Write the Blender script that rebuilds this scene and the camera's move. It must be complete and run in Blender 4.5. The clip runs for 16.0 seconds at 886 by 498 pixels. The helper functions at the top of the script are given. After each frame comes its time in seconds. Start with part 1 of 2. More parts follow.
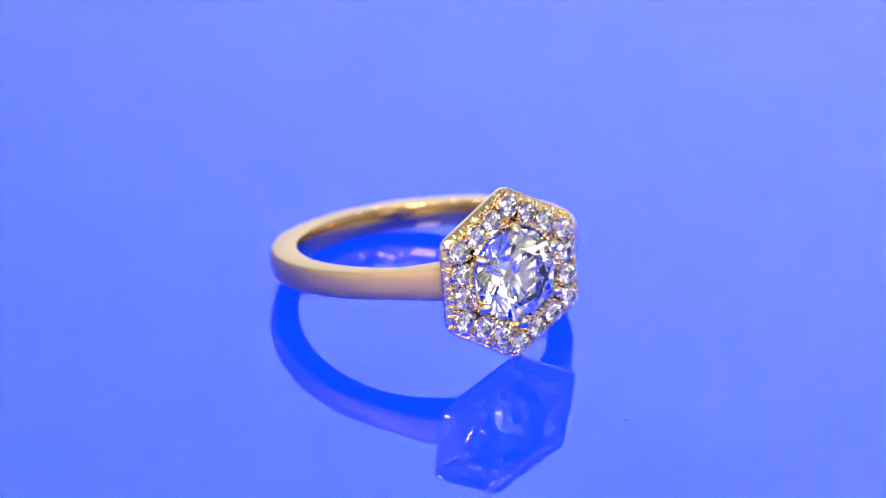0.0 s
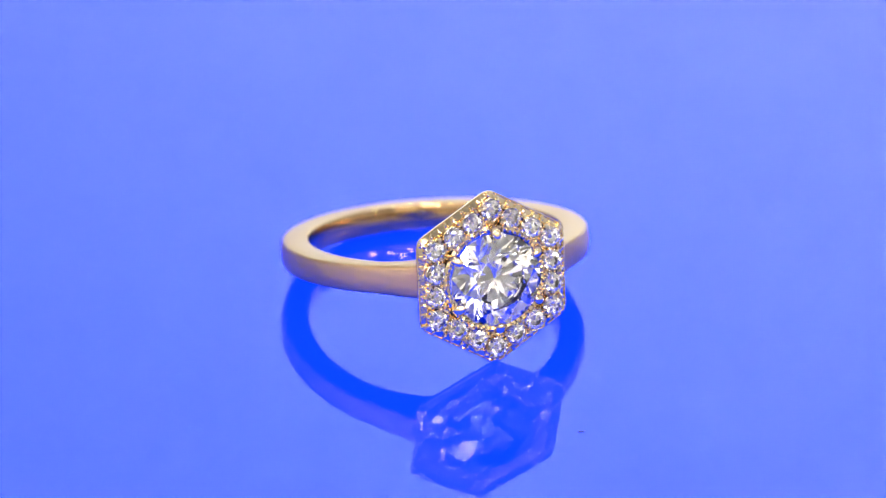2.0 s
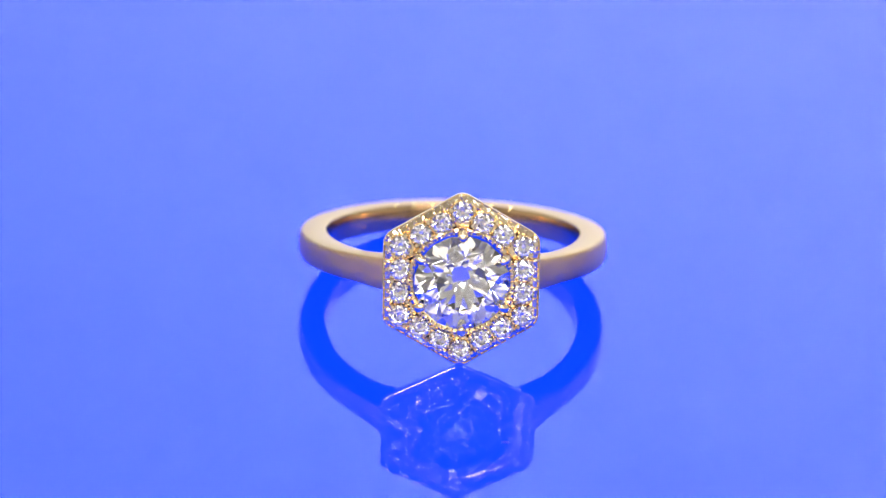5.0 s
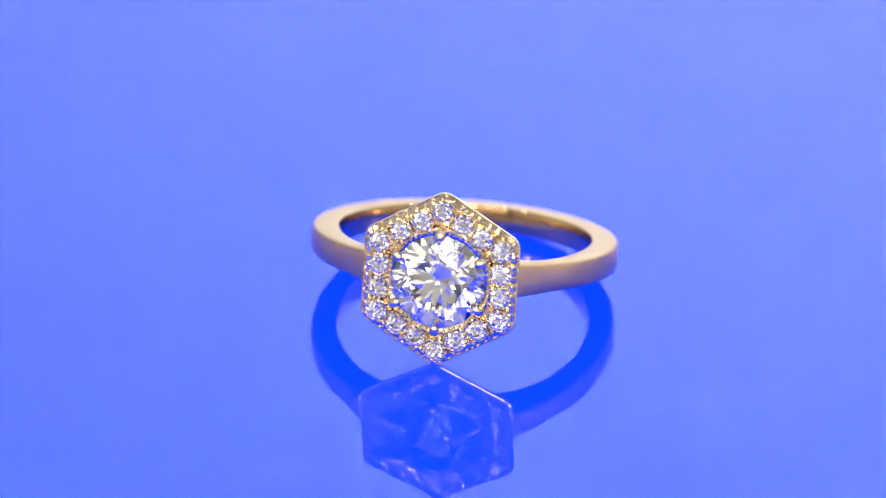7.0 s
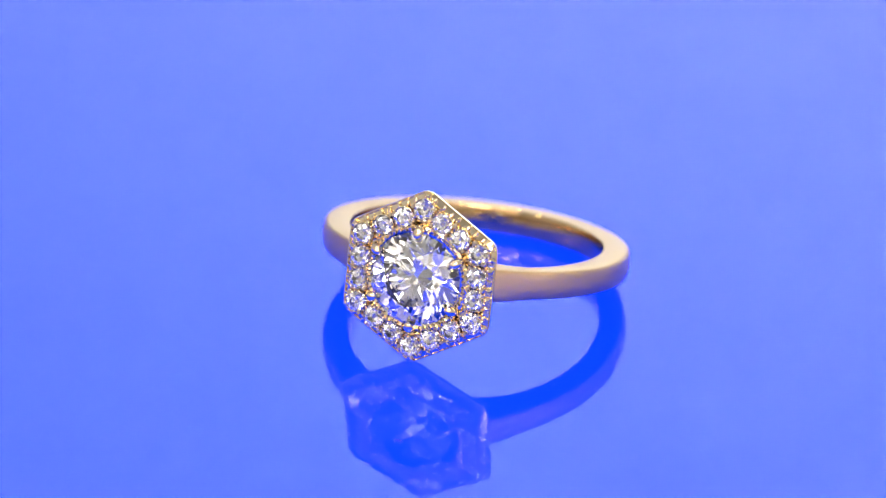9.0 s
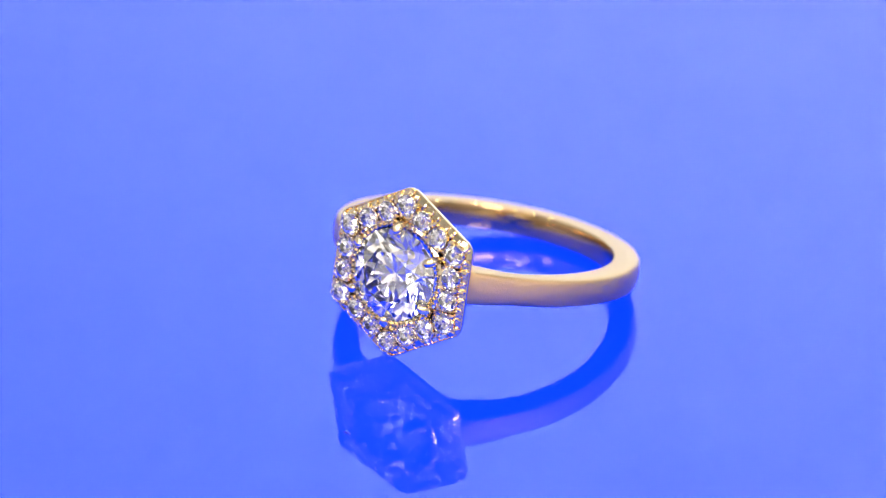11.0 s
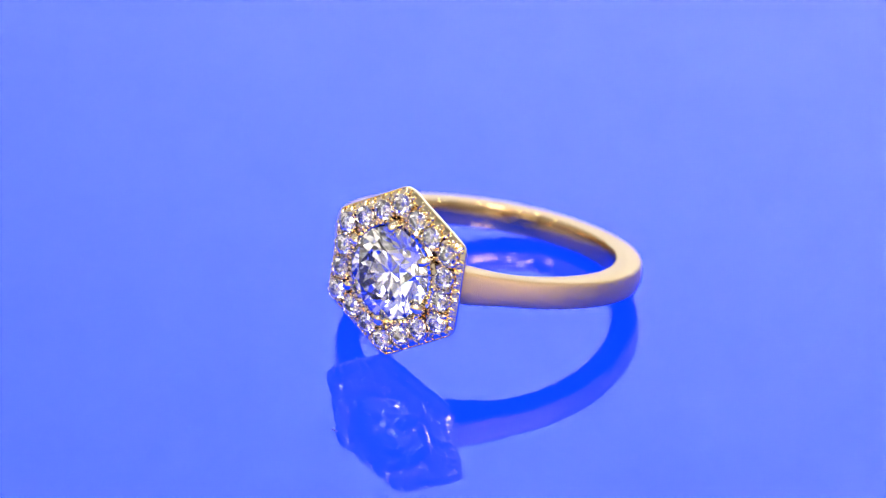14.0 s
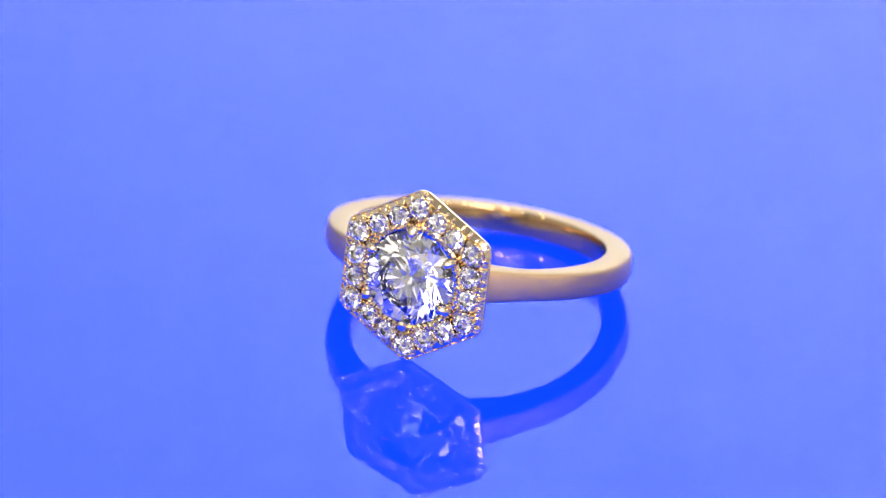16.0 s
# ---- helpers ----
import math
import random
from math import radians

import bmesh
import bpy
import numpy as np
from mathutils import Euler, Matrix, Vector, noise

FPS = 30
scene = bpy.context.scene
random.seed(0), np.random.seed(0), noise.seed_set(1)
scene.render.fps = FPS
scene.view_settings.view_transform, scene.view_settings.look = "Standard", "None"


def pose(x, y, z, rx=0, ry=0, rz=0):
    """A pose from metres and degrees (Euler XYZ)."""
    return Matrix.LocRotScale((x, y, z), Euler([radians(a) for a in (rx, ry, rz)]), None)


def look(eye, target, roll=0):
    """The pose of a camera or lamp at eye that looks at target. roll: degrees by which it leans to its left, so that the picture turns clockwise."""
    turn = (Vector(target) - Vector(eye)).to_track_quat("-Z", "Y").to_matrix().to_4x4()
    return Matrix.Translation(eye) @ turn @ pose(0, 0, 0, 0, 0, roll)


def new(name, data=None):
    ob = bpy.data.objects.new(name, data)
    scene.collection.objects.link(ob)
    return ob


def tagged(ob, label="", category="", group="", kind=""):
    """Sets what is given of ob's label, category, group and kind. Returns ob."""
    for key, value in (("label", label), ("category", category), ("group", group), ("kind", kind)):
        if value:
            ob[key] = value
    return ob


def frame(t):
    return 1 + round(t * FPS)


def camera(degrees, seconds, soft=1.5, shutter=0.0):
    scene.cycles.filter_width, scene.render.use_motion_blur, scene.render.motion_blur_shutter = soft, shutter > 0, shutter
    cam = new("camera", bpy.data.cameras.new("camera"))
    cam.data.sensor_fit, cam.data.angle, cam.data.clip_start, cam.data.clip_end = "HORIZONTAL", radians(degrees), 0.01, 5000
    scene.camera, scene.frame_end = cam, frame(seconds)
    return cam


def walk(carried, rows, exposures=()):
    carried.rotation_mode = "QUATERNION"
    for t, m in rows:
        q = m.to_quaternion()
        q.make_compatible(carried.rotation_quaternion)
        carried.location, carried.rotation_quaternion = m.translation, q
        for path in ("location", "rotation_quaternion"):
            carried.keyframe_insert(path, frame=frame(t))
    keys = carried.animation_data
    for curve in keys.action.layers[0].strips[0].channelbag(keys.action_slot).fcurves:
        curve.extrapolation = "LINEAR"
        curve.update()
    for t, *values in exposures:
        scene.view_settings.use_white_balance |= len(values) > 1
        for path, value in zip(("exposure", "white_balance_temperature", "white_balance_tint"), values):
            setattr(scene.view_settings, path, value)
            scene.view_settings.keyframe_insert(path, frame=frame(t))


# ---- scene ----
MM = 0.001
TURN_START, TURN_RATE, TURN_BACK = 0.5674, -0.1024, 12.75      # radians, radians a second, second at which the turntable reverses


def heading(t):
    return TURN_START + TURN_RATE * (t if t < TURN_BACK else 2 * TURN_BACK - t)


# camera on its stand: 276 mm from the turntable's axis, a long macro lens
LIFT = 0.08 * MM      # height of the stand over the plate, taken by the ring too
REACH, RISE, PITCH, YAW, TILT = 275.6 * MM, 0.4595, 0.4449, -0.0024, 1.25
EYE = Vector((0, -REACH * math.cos(RISE), REACH * math.sin(RISE) + LIFT))
AIM = Vector((math.sin(YAW) * math.cos(PITCH), math.cos(YAW) * math.cos(PITCH), -math.sin(PITCH)))
cam = camera(12.0, 16.0, soft=1.3)
cam.data.dof.use_dof, cam.data.dof.focus_distance, cam.data.dof.aperture_fstop = True, 0.2675, 31
walk(cam, [(0, look(EYE, EYE + AIM, TILT)), (16, look(EYE, EYE + AIM, TILT))])

# ---- light ----
world = bpy.data.worlds.new("studio_world")
scene.world = world
world.use_nodes = True
world.node_tree.nodes["Background"].inputs[0].default_value = (0.75, 0.82, 1.0, 1)
world.node_tree.nodes["Background"].inputs[1].default_value = 0.05
scene.view_settings.exposure = 0.0


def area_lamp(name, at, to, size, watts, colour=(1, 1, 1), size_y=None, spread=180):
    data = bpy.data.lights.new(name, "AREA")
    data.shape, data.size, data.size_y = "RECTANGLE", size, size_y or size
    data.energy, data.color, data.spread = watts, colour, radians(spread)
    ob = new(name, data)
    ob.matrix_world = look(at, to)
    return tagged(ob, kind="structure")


# unseen lamps added to wash the back wall, whose gradient the plate mirrors
area_lamp("back_key", (0.30, 0.10, 0.50), (0.22, 0.46, 0.09), 0.16, 0.98, (0.88, 0.92, 1.0), spread=70)
area_lamp("back_glow", (-0.06, 0.08, 0.58), (0.00, 0.46, 0.13), 0.20, 1.17, (0.54, 0.81, 1.0), 0.10, spread=75)
# unseen warm fill added behind the camera to brighten stones and gold
area_lamp("front_fill", (0.0, -0.44, 0.24), (0, 0, 0.005), 0.70, 0.92, (1.0, 0.88, 0.73), 0.36)
# unseen lamps for the ring: two warm bars over the lens, strips added under the tent's roof, and small warm diodes
# between them
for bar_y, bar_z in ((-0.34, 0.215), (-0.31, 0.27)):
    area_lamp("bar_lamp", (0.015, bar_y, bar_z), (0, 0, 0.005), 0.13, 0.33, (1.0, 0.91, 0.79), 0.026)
# strips added overhead only to put more glints on the stones and metal
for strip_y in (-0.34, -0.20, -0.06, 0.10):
    area_lamp("glint_strip", (0.0, strip_y, 0.62), (0, 0.4 * strip_y, 0.0), 0.56, 0.31, (1.0, 0.92, 0.80), 0.011)
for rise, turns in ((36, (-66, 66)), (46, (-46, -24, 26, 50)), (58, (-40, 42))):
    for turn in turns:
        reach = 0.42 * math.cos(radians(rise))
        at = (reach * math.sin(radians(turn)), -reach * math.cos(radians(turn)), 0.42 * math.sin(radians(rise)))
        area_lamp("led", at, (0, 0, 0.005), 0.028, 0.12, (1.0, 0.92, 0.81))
# unseen lamp added inside the turntable's base, lighting the translucent plate from below
area_lamp("plate_underlight", (0, 0, -0.036), (0, 0, 0), 0.20, 0.25)


# ---- materials ----
def material(name, base, rough=0.5, metal=0.0, ior=1.5, vary=0.0, vary_scale=200, bump=0.0, bump_scale=2000, rough_vary=0.0, depth=0.00003):
    m = bpy.data.materials.new(name)
    m.use_nodes = True
    nt, p = m.node_tree, m.node_tree.nodes["Principled BSDF"]
    p.inputs["Base Color"].default_value = (*base, 1)
    p.inputs["Roughness"].default_value, p.inputs["Metallic"].default_value, p.inputs["IOR"].default_value = rough, metal, ior
    co = nt.nodes.new("ShaderNodeTexCoord")

    def noise_node(scale, detail):
        n = nt.nodes.new("ShaderNodeTexNoise")
        n.inputs["Scale"].default_value, n.inputs["Detail"].default_value = scale, detail
        nt.links.new(co.outputs["Object"], n.inputs["Vector"])
        return n
    if vary or rough_vary:
        n = noise_node(vary_scale, 4)
        if vary:
            mix = nt.nodes.new("ShaderNodeMix")
            mix.data_type = "RGBA"
            mix.inputs["A"].default_value = (*[c * (1 - vary) for c in base], 1)
            mix.inputs["B"].default_value = (*[min(1, c * (1 + vary)) for c in base], 1)
            nt.links.new(n.outputs["Fac"], mix.inputs["Factor"])
            nt.links.new(mix.outputs["Result"], p.inputs["Base Color"])
        if rough_vary:
            r = nt.nodes.new("ShaderNodeMapRange")
            r.inputs["To Min"].default_value, r.inputs["To Max"].default_value = rough - rough_vary, rough + rough_vary
            nt.links.new(n.outputs["Fac"], r.inputs["Value"])
            nt.links.new(r.outputs["Result"], p.inputs["Roughness"])
    if bump:
        n, b = noise_node(bump_scale, 3), nt.nodes.new("ShaderNodeBump")
        b.inputs["Strength"].default_value, b.inputs["Distance"].default_value = bump, depth
        nt.links.new(n.outputs["Fac"], b.inputs["Height"])
        nt.links.new(b.outputs["Normal"], p.inputs["Normal"])
    return m


GOLD = (0.60, 0.405, 0.215)
SATIN = material("satin_gold", GOLD, 0.33, 1, vary=0.05, vary_scale=900, bump=0.9, bump_scale=17000, rough_vary=0.10, depth=0.00007)
SATIN_EDGE = material("brushed_gold_edge", GOLD, 0.40, 1, vary=0.03, vary_scale=600, bump=0.2, bump_scale=7000, rough_vary=0.05)
POLISH = material("polished_gold", GOLD, 0.10, 1, vary=0.03, vary_scale=500, bump=0.35, bump_scale=420, rough_vary=0.03, depth=0.00006)
BRIGHT = material("bright_cut_gold", (0.95, 0.78, 0.50), 0.06, 1, vary=0.05, vary_scale=1500, bump=0.4, bump_scale=3000, depth=0.00003)


def acrylic_material():
    """Blue translucent acrylic, glossy on top, with faint cloudiness."""
    m = bpy.data.materials.new("blue_acrylic")
    m.use_nodes = True
    nt = m.node_tree
    nt.nodes.remove(nt.nodes["Principled BSDF"])
    kinds = {k: nt.nodes.new("ShaderNode" + k) for k in ("BsdfTranslucent", "BsdfDiffuse", "BsdfGlossy", "Fresnel", "TexCoord", "TexNoise")}
    body, top = nt.nodes.new("ShaderNodeMixShader"), nt.nodes.new("ShaderNodeMixShader")
    tint = nt.nodes.new("ShaderNodeMix")
    tint.data_type = "RGBA"
    tint.inputs["A"].default_value, tint.inputs["B"].default_value = (0.0012, 0.032, 0.92, 1), (0.0016, 0.037, 0.96, 1)
    kinds["TexNoise"].inputs["Scale"].default_value = 30
    nt.links.new(kinds["TexCoord"].outputs["Object"], kinds["TexNoise"].inputs["Vector"])
    nt.links.new(kinds["TexNoise"].outputs["Fac"], tint.inputs["Factor"])
    for k in ("BsdfTranslucent", "BsdfDiffuse"):
        nt.links.new(tint.outputs["Result"], kinds[k].inputs["Color"])
    kinds["BsdfGlossy"].inputs["Roughness"].default_value = 0.0
    kinds["Fresnel"].inputs["IOR"].default_value = 1.49
    body.inputs[0].default_value = 0.25
    nt.links.new(kinds["BsdfTranslucent"].outputs[0], body.inputs[1])
    nt.links.new(kinds["BsdfDiffuse"].outputs[0], body.inputs[2])
    nt.links.new(kinds["Fresnel"].outputs[0], top.inputs[0])
    nt.links.new(body.outputs[0], top.inputs[1])
    nt.links.new(kinds["BsdfGlossy"].outputs[0], top.inputs[2])
    nt.links.new(top.outputs[0], nt.nodes["Material Output"].inputs["Surface"])
    return m


ACRYLIC = acrylic_material()
FABRIC = material("white_tent_fabric", (0.82, 0.82, 0.82), 0.9, vary=0.03, vary_scale=30, bump=0.3, bump_scale=900)
SHADE = material("grey_studio_cloth", (0.58, 0.57, 0.56), 0.9, vary=0.1, vary_scale=30, bump=0.3, bump_scale=900)
DARK = material("black_metal", (0.03, 0.03, 0.032), 0.4, vary=0.1, vary_scale=60)
DUST = material("grey_dust", (0.03, 0.035, 0.07), 0.9, vary=0.3, vary_scale=9000)


def gem_material(name, tint=(1, 1, 1)):
    m = bpy.data.materials.new(name)
    m.use_nodes = True
    nt = m.node_tree
    nt.nodes.remove(nt.nodes["Principled BSDF"])
    g = nt.nodes.new("ShaderNodeBsdfGlass")
    g.inputs["Color"].default_value, g.inputs["Roughness"].default_value, g.inputs["IOR"].default_value = (*tint, 1), 0.0, 2.417
    nt.links.new(g.outputs[0], nt.nodes["Material Output"].inputs["Surface"])
    return m


DIAMOND = gem_material("diamond")


# ---- mesh helpers (millimetres in, metres out) ----
def mesh_of(name, verts, faces, mats, smooth=False, slots=None):
    me = bpy.data.meshes.new(name)
    me.from_pydata([tuple(MM * c for c in v) for v in verts], [], faces)
    for m in (mats if isinstance(mats, (list, tuple)) else [mats]):
        me.materials.append(m)
    for i, p in enumerate(me.polygons):
        p.use_smooth = smooth
        if slots:
            p.material_index = slots[i]
    bm = bmesh.new()
    bm.from_mesh(me)
    bmesh.ops.recalc_face_normals(bm, faces=bm.faces)
    bm.to_mesh(me)
    bm.free()
    return me


def part(name, me, parent, m=None, label=""):
    ob = new(name, me)
    ob.parent = parent
    if m is not None:
        ob.matrix_basis = m
    return tagged(ob, label)


def loops_mesh(name, loops, mats, closed_u=False, smooth=True, slots=None, caps=False):
    """Skin over loops of equal length; closed_u joins the last loop to the first."""
    n = len(loops[0])
    verts = [v for lp in loops for v in lp]
    faces, index = [], []
    for i in range(len(loops) if closed_u else len(loops) - 1):
        a, b = i * n, ((i + 1) % len(loops)) * n
        for j in range(n):
            k = (j + 1) % n
            faces.append((a + j, a + k, b + k, b + j))
            index.append(slots(i, j) if slots else 0)
    if caps:
        faces += [tuple(range(n))[::-1], tuple(range((len(loops) - 1) * n, len(loops) * n))]
        index += [0, 0]
    return mesh_of(name, verts, faces, mats, smooth, index)


def sharpen(me, degrees=32):
    """Smooth shading, with creases kept where faces meet at more than so many degrees."""
    bm = bmesh.new()
    bm.from_mesh(me)
    for e in bm.edges:
        e.smooth = not (len(e.link_faces) == 2 and e.calc_face_angle(0) > radians(degrees))
    bm.to_mesh(me)
    bm.free()
    return me


# ---- setting: light tent, table, turntable ----
def wall(name, lo, hi, mat):
    verts = [(x, y, z) for x in (lo[0], hi[0]) for y in (lo[1], hi[1]) for z in (lo[2], hi[2])]
    faces = [(0, 1, 3, 2), (4, 6, 7, 5), (0, 4, 5, 1), (2, 3, 7, 6), (0, 2, 6, 4), (1, 5, 7, 3)]
    me = mesh_of(name, [tuple(1000 * c for c in v) for v in verts], faces, mat)
    return tagged(new(name, me), kind="structure")


wall("floor", (-0.47, -0.47, -0.055), (0.47, 0.47, -0.045), SHADE)
wall("wall_back", (-0.47, 0.46, -0.045), (0.47, 0.47, 0.70), FABRIC)
wall("wall_front", (-0.47, -0.47, -0.045), (0.47, -0.46, 0.70), SHADE)
wall("wall_left", (-0.47, -0.46, -0.045), (-0.46, 0.46, 0.70), SHADE)
wall("wall_right", (0.46, -0.46, -0.045), (0.47, 0.46, 0.70), SHADE)
wall("ceiling", (-0.47, -0.47, 0.70), (0.47, 0.47, 0.71), SHADE)


def lathe(name, profile, mat, n=96, degrees=32, caps=True):
    loops = [[(r * math.cos(2 * math.pi * i / n), r * math.sin(2 * math.pi * i / n), z) for i in range(n)] for r, z in profile]
    return sharpen(loops_mesh(name, loops, mat, caps=caps), degrees)


turntable = tagged(new("turntable"), "glossy blue acrylic turntable plate on an unseen round base with an added lamp", "turntable")
part("plate", lathe("plate", [(139, -6), (143, -6), (143, -1), (142, 0), (100, 0), (40, 0), (0.01, 0)], ACRYLIC, caps=False), turntable, label="mirror-glossy translucent blue acrylic disc")
# the base stays out of view, hollowed to take the added lamp
part("base", lathe("base", [(0.01, -45), (138, -45), (141, -44), (141, -6.2), (137, -6.2), (137, -40), (0.01, -40)], FABRIC, caps=False), turntable, label="unseen white bowl-shaped base round the added lamp")


# ---- the ring: x across, y from the face back into the ring, z along the finger ----
HEX, CENTRE_BACK, WIDE, BAND_DROP = 5.65, 10.92, 0.88, 0.007
ring = tagged(new("engagement_ring"), "yellow gold halo ring with hexagonal pave head lying on blue acrylic", "ring")


def band_mesh():
    steps, loops = 150, []
    first = radians(17)
    for i in range(steps + 1):
        a = first + (2 * math.pi - 2 * first) * i / steps
        off = min(a, 2 * math.pi - a)
        k = max(0.0, min(1.0, (radians(78) - off) / radians(52)))
        k = k * k * (3 - 2 * k)
        flare = max(0.0, min(1.0, (radians(44) - off) / radians(22)))
        flare = flare * flare * (3 - 2 * flare)
        outer, inner, under = 10.13 + 0.04 * k + 0.55 * flare, 8.31 + 0.55 * k - 0.10 * flare, 8.31 - 0.08 * k
        w = WIDE + 0.06 * k + 0.16 * flare
        profile = [(under, -w + 0.12), ((inner + under) / 2, 0.0), (inner, w - 0.12), (inner + 0.05, w - 0.03), (inner + 0.14, w),
                   (outer - 0.26, w), (outer - 0.14, w - 0.05), (outer - 0.06, w - 0.18), (outer - 0.01, w * 0.42), (outer + 0.02, 0),
                   (outer - 0.01, -w * 0.42), (outer - 0.08, -w + 0.22), (outer - 0.17, -w + 0.06), (outer - 0.30, -w), (under + 0.14, -w), (under + 0.05, -w + 0.03)]
        loops.append([(r * math.sin(a), CENTRE_BACK - r * math.cos(a), z - BAND_DROP * (CENTRE_BACK - r * math.cos(a))) for r, z in profile])

    def slot(i, j):
        return 2 if j in (0, 1, 15, 2) else (1 if j in (4, 13, 3, 14) else 0)
    return sharpen(loops_mesh("band", loops, [SATIN, SATIN_EDGE, POLISH], slots=slot, caps=True), 40)


part("band", band_mesh(), ring, label="satin-finished yellow gold band, polished inside")


def hex_loop(radius, y, n=120, corner=0.95):
    """A hexagon with rounded corners, a corner on +z, at depth y."""
    out = []
    for i in range(n):
        a = 2 * math.pi * i / n
        d = (a + math.pi / 6) % (math.pi / 3) - math.pi / 6      # from the nearest corner
        flat = radius * math.cos(math.pi / 6) / math.cos(math.pi / 6 - abs(d))
        # round the corner: arc of radius corner, its centre on the corner's line
        c0 = radius - corner / math.cos(math.pi / 6)
        s = c0 * math.sin(abs(d))
        arc = c0 * math.cos(d) + math.sqrt(max(0.0, corner * corner - s * s)) if s < corner else 1e9
        limit = math.atan2(corner * 0.5, c0 + corner * math.cos(math.pi / 6))
        r = arc if abs(d) < limit else flat
        out.append((r * math.sin(a), y, r * math.cos(a)))
    return out


def round_loop(radius, y, n=120):
    return [(radius * math.sin(2 * math.pi * i / n), y, radius * math.cos(2 * math.pi * i / n)) for i in range(n)]


HEX_OUT = HEX + 0.12
part("halo_frame", sharpen(loops_mesh("halo_frame", [
    hex_loop(HEX_OUT - 0.66, 0.25), hex_loop(HEX_OUT - 0.62, 0.10), hex_loop(HEX_OUT - 0.54, 0.09), hex_loop(HEX_OUT - 0.11, 0.33), hex_loop(HEX_OUT - 0.08, 0.25), hex_loop(HEX_OUT - 0.02, 0.26), hex_loop(HEX_OUT, 0.36),
    hex_loop(HEX_OUT - 0.05, 0.53), hex_loop(HEX_OUT - 0.27, 0.72), hex_loop(HEX_OUT - 0.8, 1.05), hex_loop(HEX_OUT - 1.5, 1.45), hex_loop(HEX_OUT - 2.2, 1.9), round_loop(1.6, 2.35), round_loop(1.35, 2.25), round_loop(1.9, 1.5), round_loop(2.75, 0.75),
    round_loop(3.07, 0.1), round_loop(3.10, -0.38), round_loop(3.28, -0.42), round_loop(3.45, -0.30), round_loop(3.55, 0.25)], BRIGHT, closed_u=True), 30), ring,
    label="polished gold hexagonal halo frame")


def brilliant(name, radius, mats):
    """A round brilliant cut, its table towards -y and its girdle at y = 0."""
    table, high, deep, g = 0.56, 0.33, 0.87, 0.018
    mid, low = 0.80, 0.24
    c = math.cos(math.pi / 8)
    z_mid = g + high * (1 - (mid * c - table) / (1 - table))
    z_low = -g - deep * (1 - low * c)
    verts, faces = [], []

    def ringed(r, z, count, shift):
        at = len(verts)
        for i in range(count):
            a = 2 * math.pi * (i + shift) / count
            verts.append((radius * r * math.cos(a), -radius * z, radius * r * math.sin(a)))
        return at
    t, m = ringed(table, g + high, 8, 0), ringed(mid, z_mid, 8, 0.5)
    u, d = ringed(1, g, 16, 0), ringed(1, -g, 16, 0)
    lo = ringed(low, z_low, 8, 0.5)
    culet = len(verts)
    verts.append((0, radius * (g + deep), 0))
    faces.append(tuple(t + i for i in range(8)))
    for i in range(8):
        j, h = (i + 1) % 8, (i - 1) % 8
        faces += [(t + i, t + j, m + i), (t + i, m + i, u + 2 * i, m + h),
                  (m + i, u + 2 * i, u + 2 * i + 1), (m + i, u + 2 * i + 1, u + (2 * i + 2) % 16),
                  (culet, lo + i, d + 2 * i, lo + h), (lo + i, d + 2 * i, d + 2 * i + 1), (lo + i, d + 2 * i + 1, d + (2 * i + 2) % 16)]
    for i in range(16):
        faces.append((u + i, u + (i + 1) % 16, d + (i + 1) % 16, d + i))
    return mesh_of(name, verts, faces, mats)


def spot(x, y, z, turn=0.0, scale=1.0, lean=0.0):
    return Matrix.Translation((x * MM, y * MM, z * MM)) @ Matrix.Rotation(turn, 4, "Y") @ Matrix.Rotation(lean, 4, "X") @ Matrix.Scale(scale, 4)


STONE, GIRDLE = 3.04, -0.52
part("centre_diamond", brilliant("centre_diamond", STONE, DIAMOND), ring, spot(0, GIRDLE, 0, 0.15), "round brilliant-cut clear diamond")


# six claws over the centre stone's girdle
def claw_mesh():
    path = [((0, 1.2, 3.16), 0.26), ((0, 0.2, 3.26), 0.28), ((0, -0.25, 3.28), 0.31), ((0, -0.52, 3.22), 0.34),
            ((0, -0.74, 3.06), 0.34), ((0, -0.84, 2.88), 0.28), ((0, -0.85, 2.76), 0.18), ((0, -0.84, 2.71), 0.06)]
    loops = []
    for i, (p, r) in enumerate(path):
        a, b = Vector(path[max(0, i - 1)][0]), Vector(path[min(len(path) - 1, i + 1)][0])
        side, along = Vector((1, 0, 0)), (b - a).normalized()
        other = along.cross(side)
        loops.append([tuple(Vector(p) + r * (math.cos(q) * side + math.sin(q) * other)) for q in [2 * math.pi * k / 12 for k in range(12)]])
    return loops_mesh("claw", loops, BRIGHT, caps=True)


claw = claw_mesh()
for k in range(6):
    part("claw", claw, ring, spot(0, GIRDLE + 0.34, 0, k * math.pi / 3))


# halo stones: one at each corner and two along each side
ACCENT, RING_AT = 0.71, 4.50
accent = brilliant("halo_diamond", ACCENT, DIAMOND)


def collar_mesh():
    n = 24
    prof = [(0.10, 0.66), (0.38, 0.36), (0.70, 0.03), (0.715, -0.03), (0.735, -0.04), (0.755, 0.02), (0.76, 0.6)]
    return loops_mesh("collar", [[(r * math.cos(2 * math.pi * i / n), y, r * math.sin(2 * math.pi * i / n)) for i in range(n)] for r, y in prof], BRIGHT)


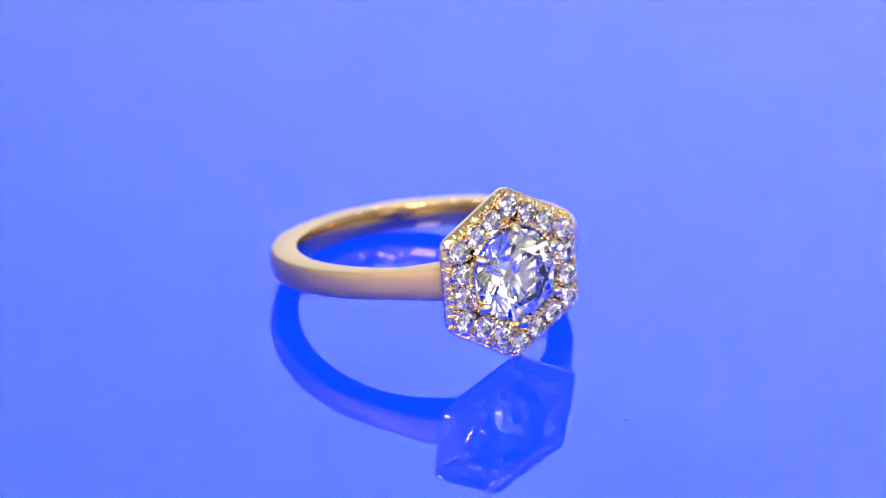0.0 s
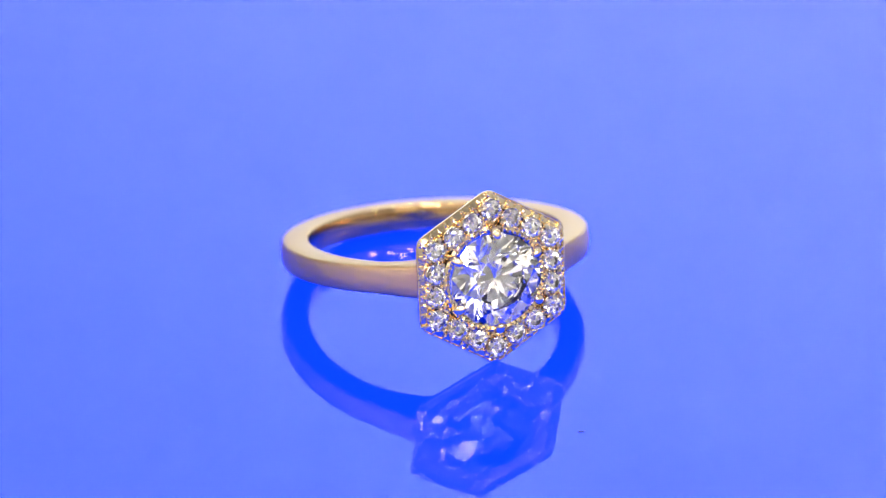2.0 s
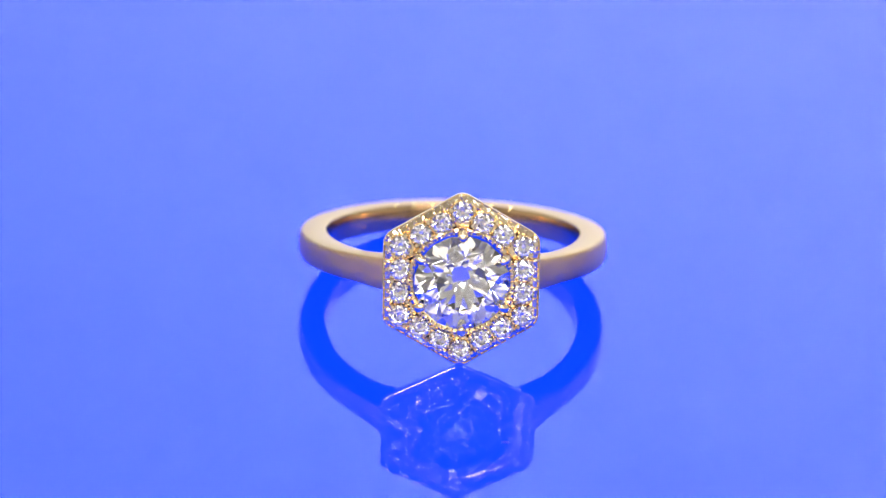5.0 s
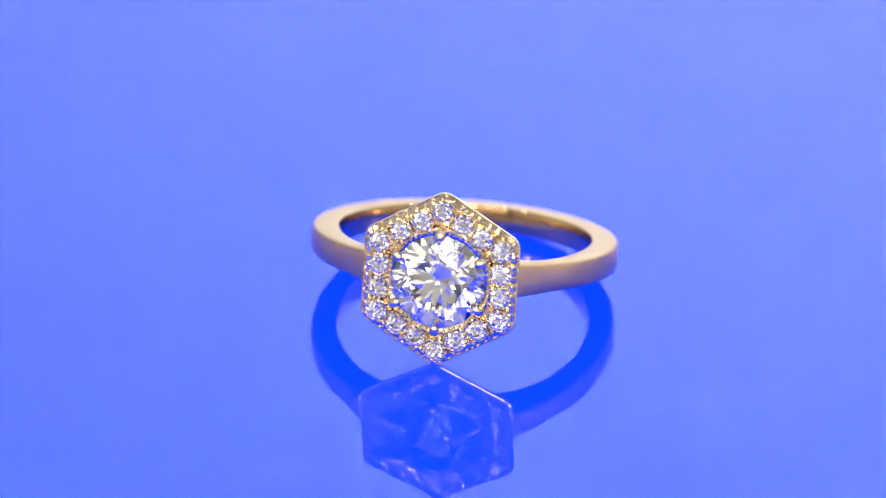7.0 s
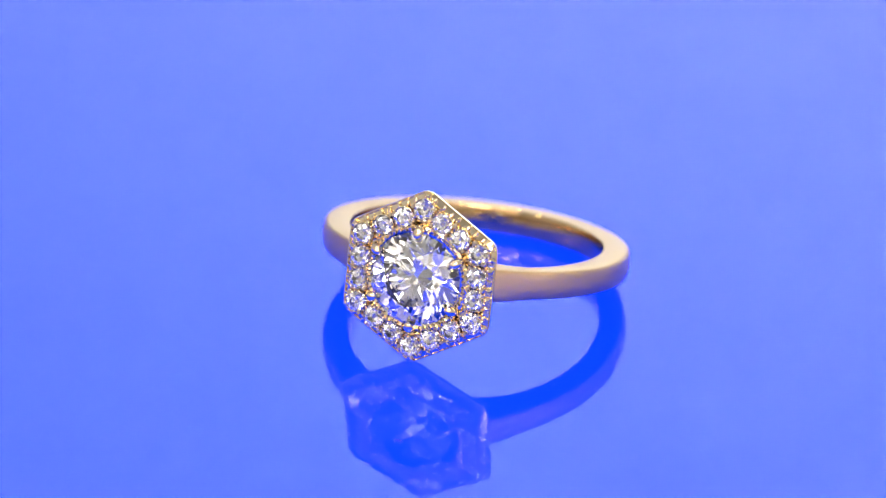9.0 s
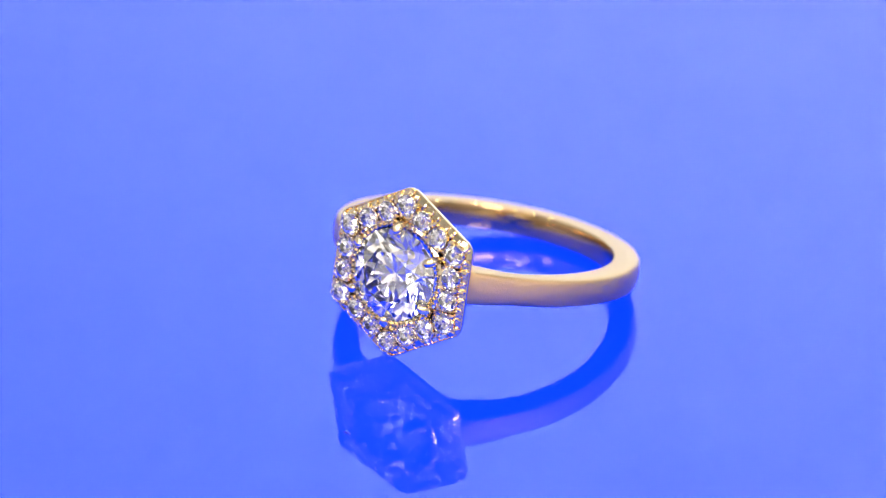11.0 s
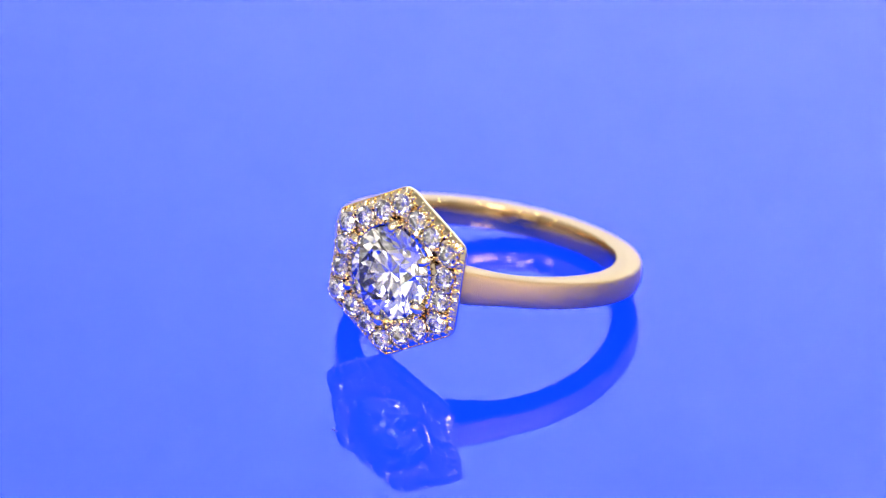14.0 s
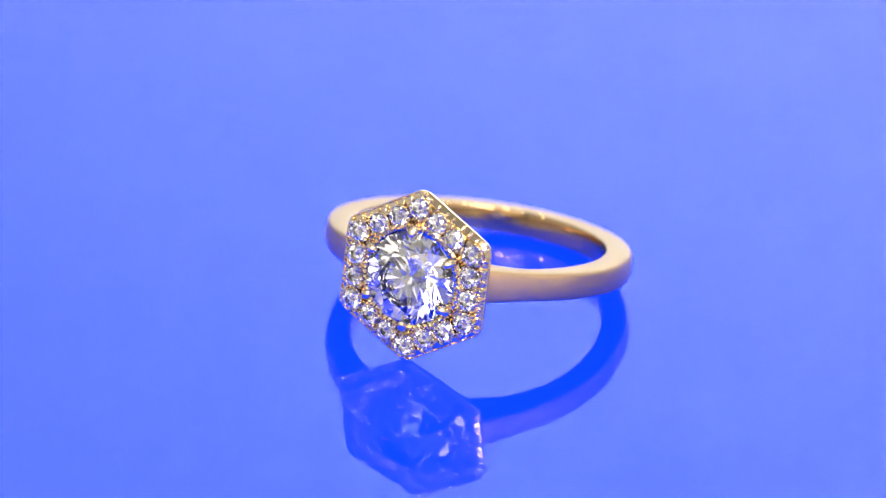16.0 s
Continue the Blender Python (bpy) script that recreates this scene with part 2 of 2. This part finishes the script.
def bead_mesh(name, rx, ry, rz, n=10, m=6):
    """A bead of metal cut with flat graver facets."""
    loops = []
    for i in range(1, m):
        b = math.pi * i / m
        loops.append([(rx * math.sin(b) * math.cos(2 * math.pi * j / n), -ry * math.cos(b), rz * math.sin(b) * math.sin(2 * math.pi * j / n)) for j in range(n)])
    return loops_mesh(name, loops, BRIGHT, smooth=False, caps=True)


collar, bead = collar_mesh(), bead_mesh("bead", 0.21, 0.40, 0.21)
notch, flute = bead_mesh("ridge", 0.15, 0.16, 0.30, 8, 6), bead_mesh("flute", 0.085, 0.30, 0.17, 8, 6)
grain = bead_mesh("grain", 0.115, 0.20, 0.115, 8, 6)
corner = [Vector((math.sin(k * math.pi / 3), 0, math.cos(k * math.pi / 3))) for k in range(6)]
rng = random.Random(5)
places = [corner[k].lerp(corner[(k + 1) % 6], j / 3) * RING_AT for k in range(6) for j in range(3)]
for p in places:
    seat = spot(p.x, -0.26 + rng.uniform(-0.04, 0.04), p.z, rng.uniform(0, 6), 0.96, rng.uniform(-0.10, 0.10))
    part("halo_diamond", accent, ring, seat)
    part("collar", collar, ring, seat)
for a, b in zip(places, places[1:] + places[:1]):
    mid = (a + b) / 2
    way = mid.normalized()
    for side, grow in ((0.50, 1.0), (-0.46, 0.95)):
        q = mid + way * side
        part("bead", bead, ring, spot(q.x + rng.uniform(-0.03, 0.03), -0.10, q.z + rng.uniform(-0.03, 0.03), rng.uniform(0, 6), grow * rng.uniform(0.9, 1.1)))
# ridges cut along the bevelled rim, square to each side
for k in range(6):
    a, b = corner[k], corner[(k + 1) % 6]
    mid = (a + b).normalized()
    turn = math.atan2(mid.x, mid.z)
    for j in range(9):
        q = a.lerp(b, (j + 0.5 + rng.uniform(-0.18, 0.18)) / 9) * HEX_OUT - mid * (0.31 + rng.uniform(-0.02, 0.04))
        part("ridge", notch, ring, spot(q.x, 0.10, q.z, turn + rng.uniform(-0.22, 0.22), rng.uniform(0.75, 1.08), -0.58 + rng.uniform(-0.12, 0.12)))
# small raised grains round each halo stone
for p in places:
    out = math.atan2(p.x, p.z)
    for j in range(8):
        a = out + 2 * math.pi * (j + rng.uniform(-0.2, 0.2)) / 8
        if abs(math.sin(a - out)) > 0.9:
            continue
        part("grain", grain, ring, spot(p.x + 0.70 * math.sin(a), -0.24 + 0.10 * math.cos(a - out), p.z + 0.70 * math.cos(a), rng.uniform(0, 6), rng.uniform(0.75, 1.2), rng.uniform(-0.35, 0.35)))
for k in range(54):
    a = 2 * math.pi * (k + 0.5) / 54
    part("flute", flute, ring, spot(3.22 * math.sin(a), -0.38, 3.22 * math.cos(a), a, rng.uniform(0.9, 1.1)))


# ---- dust on the plate ----
def speck(name, at, size, label):
    r = random.Random(name + str(at))
    n = 9
    loops = [[(size * k * r.uniform(0.6, 1.2) * math.cos(2 * math.pi * i / n), 0.35 * size * k * r.uniform(0.6, 1.2) * math.sin(2 * math.pi * i / n), z) for i in range(n)]
             for k, z in ((1.0, 0.0), (0.8, 0.04), (0.3, 0.06))]
    ob = tagged(new(name, loops_mesh(name, loops, DUST, caps=True)), label, "dust")
    return ob, at


dust, DUST_AT = speck("dust_speck", (2.64, -18.08), 0.25, "tiny dark grey dust fleck on blue acrylic")


# ---- what moves ----
LEAN, ROLL = 0.2172, 0.0081
HEAD_AT, HEAD_FORWARD = Vector((0.0456 * 5.65, -1.1492 * 5.65, 0.9608 * 5.65)) * MM + Vector((0, 0, LIFT)), 0.3 * MM


def ring_pose():
    face = Vector((0, -math.cos(LEAN), math.sin(LEAN)))
    up, across = Vector((0, math.sin(LEAN), math.cos(LEAN))), Vector((1, 0, 0))
    up, across = up * math.cos(ROLL) + across * math.sin(ROLL), across * math.cos(ROLL) - up * math.sin(ROLL)
    m = Matrix((across, -face, up)).transposed().to_4x4()
    m.translation = HEAD_AT + HEAD_FORWARD * face
    return m


def motions():
    times = [0.5 * i for i in range(26)] + [12.65, 12.75, 12.85] + [13 + 0.5 * i for i in range(7)]
    rest = ring_pose()
    lying = Matrix.Translation((DUST_AT[0] * MM, DUST_AT[1] * MM, 0))
    walk(turntable, [(t, Matrix.Rotation(heading(t), 4, "Z")) for t in times])
    walk(ring, [(t, Matrix.Rotation(heading(t), 4, "Z") @ rest) for t in times])
    walk(dust, [(t, Matrix.Rotation(0.887 * heading(t), 4, "Z") @ lying) for t in times])


motions()
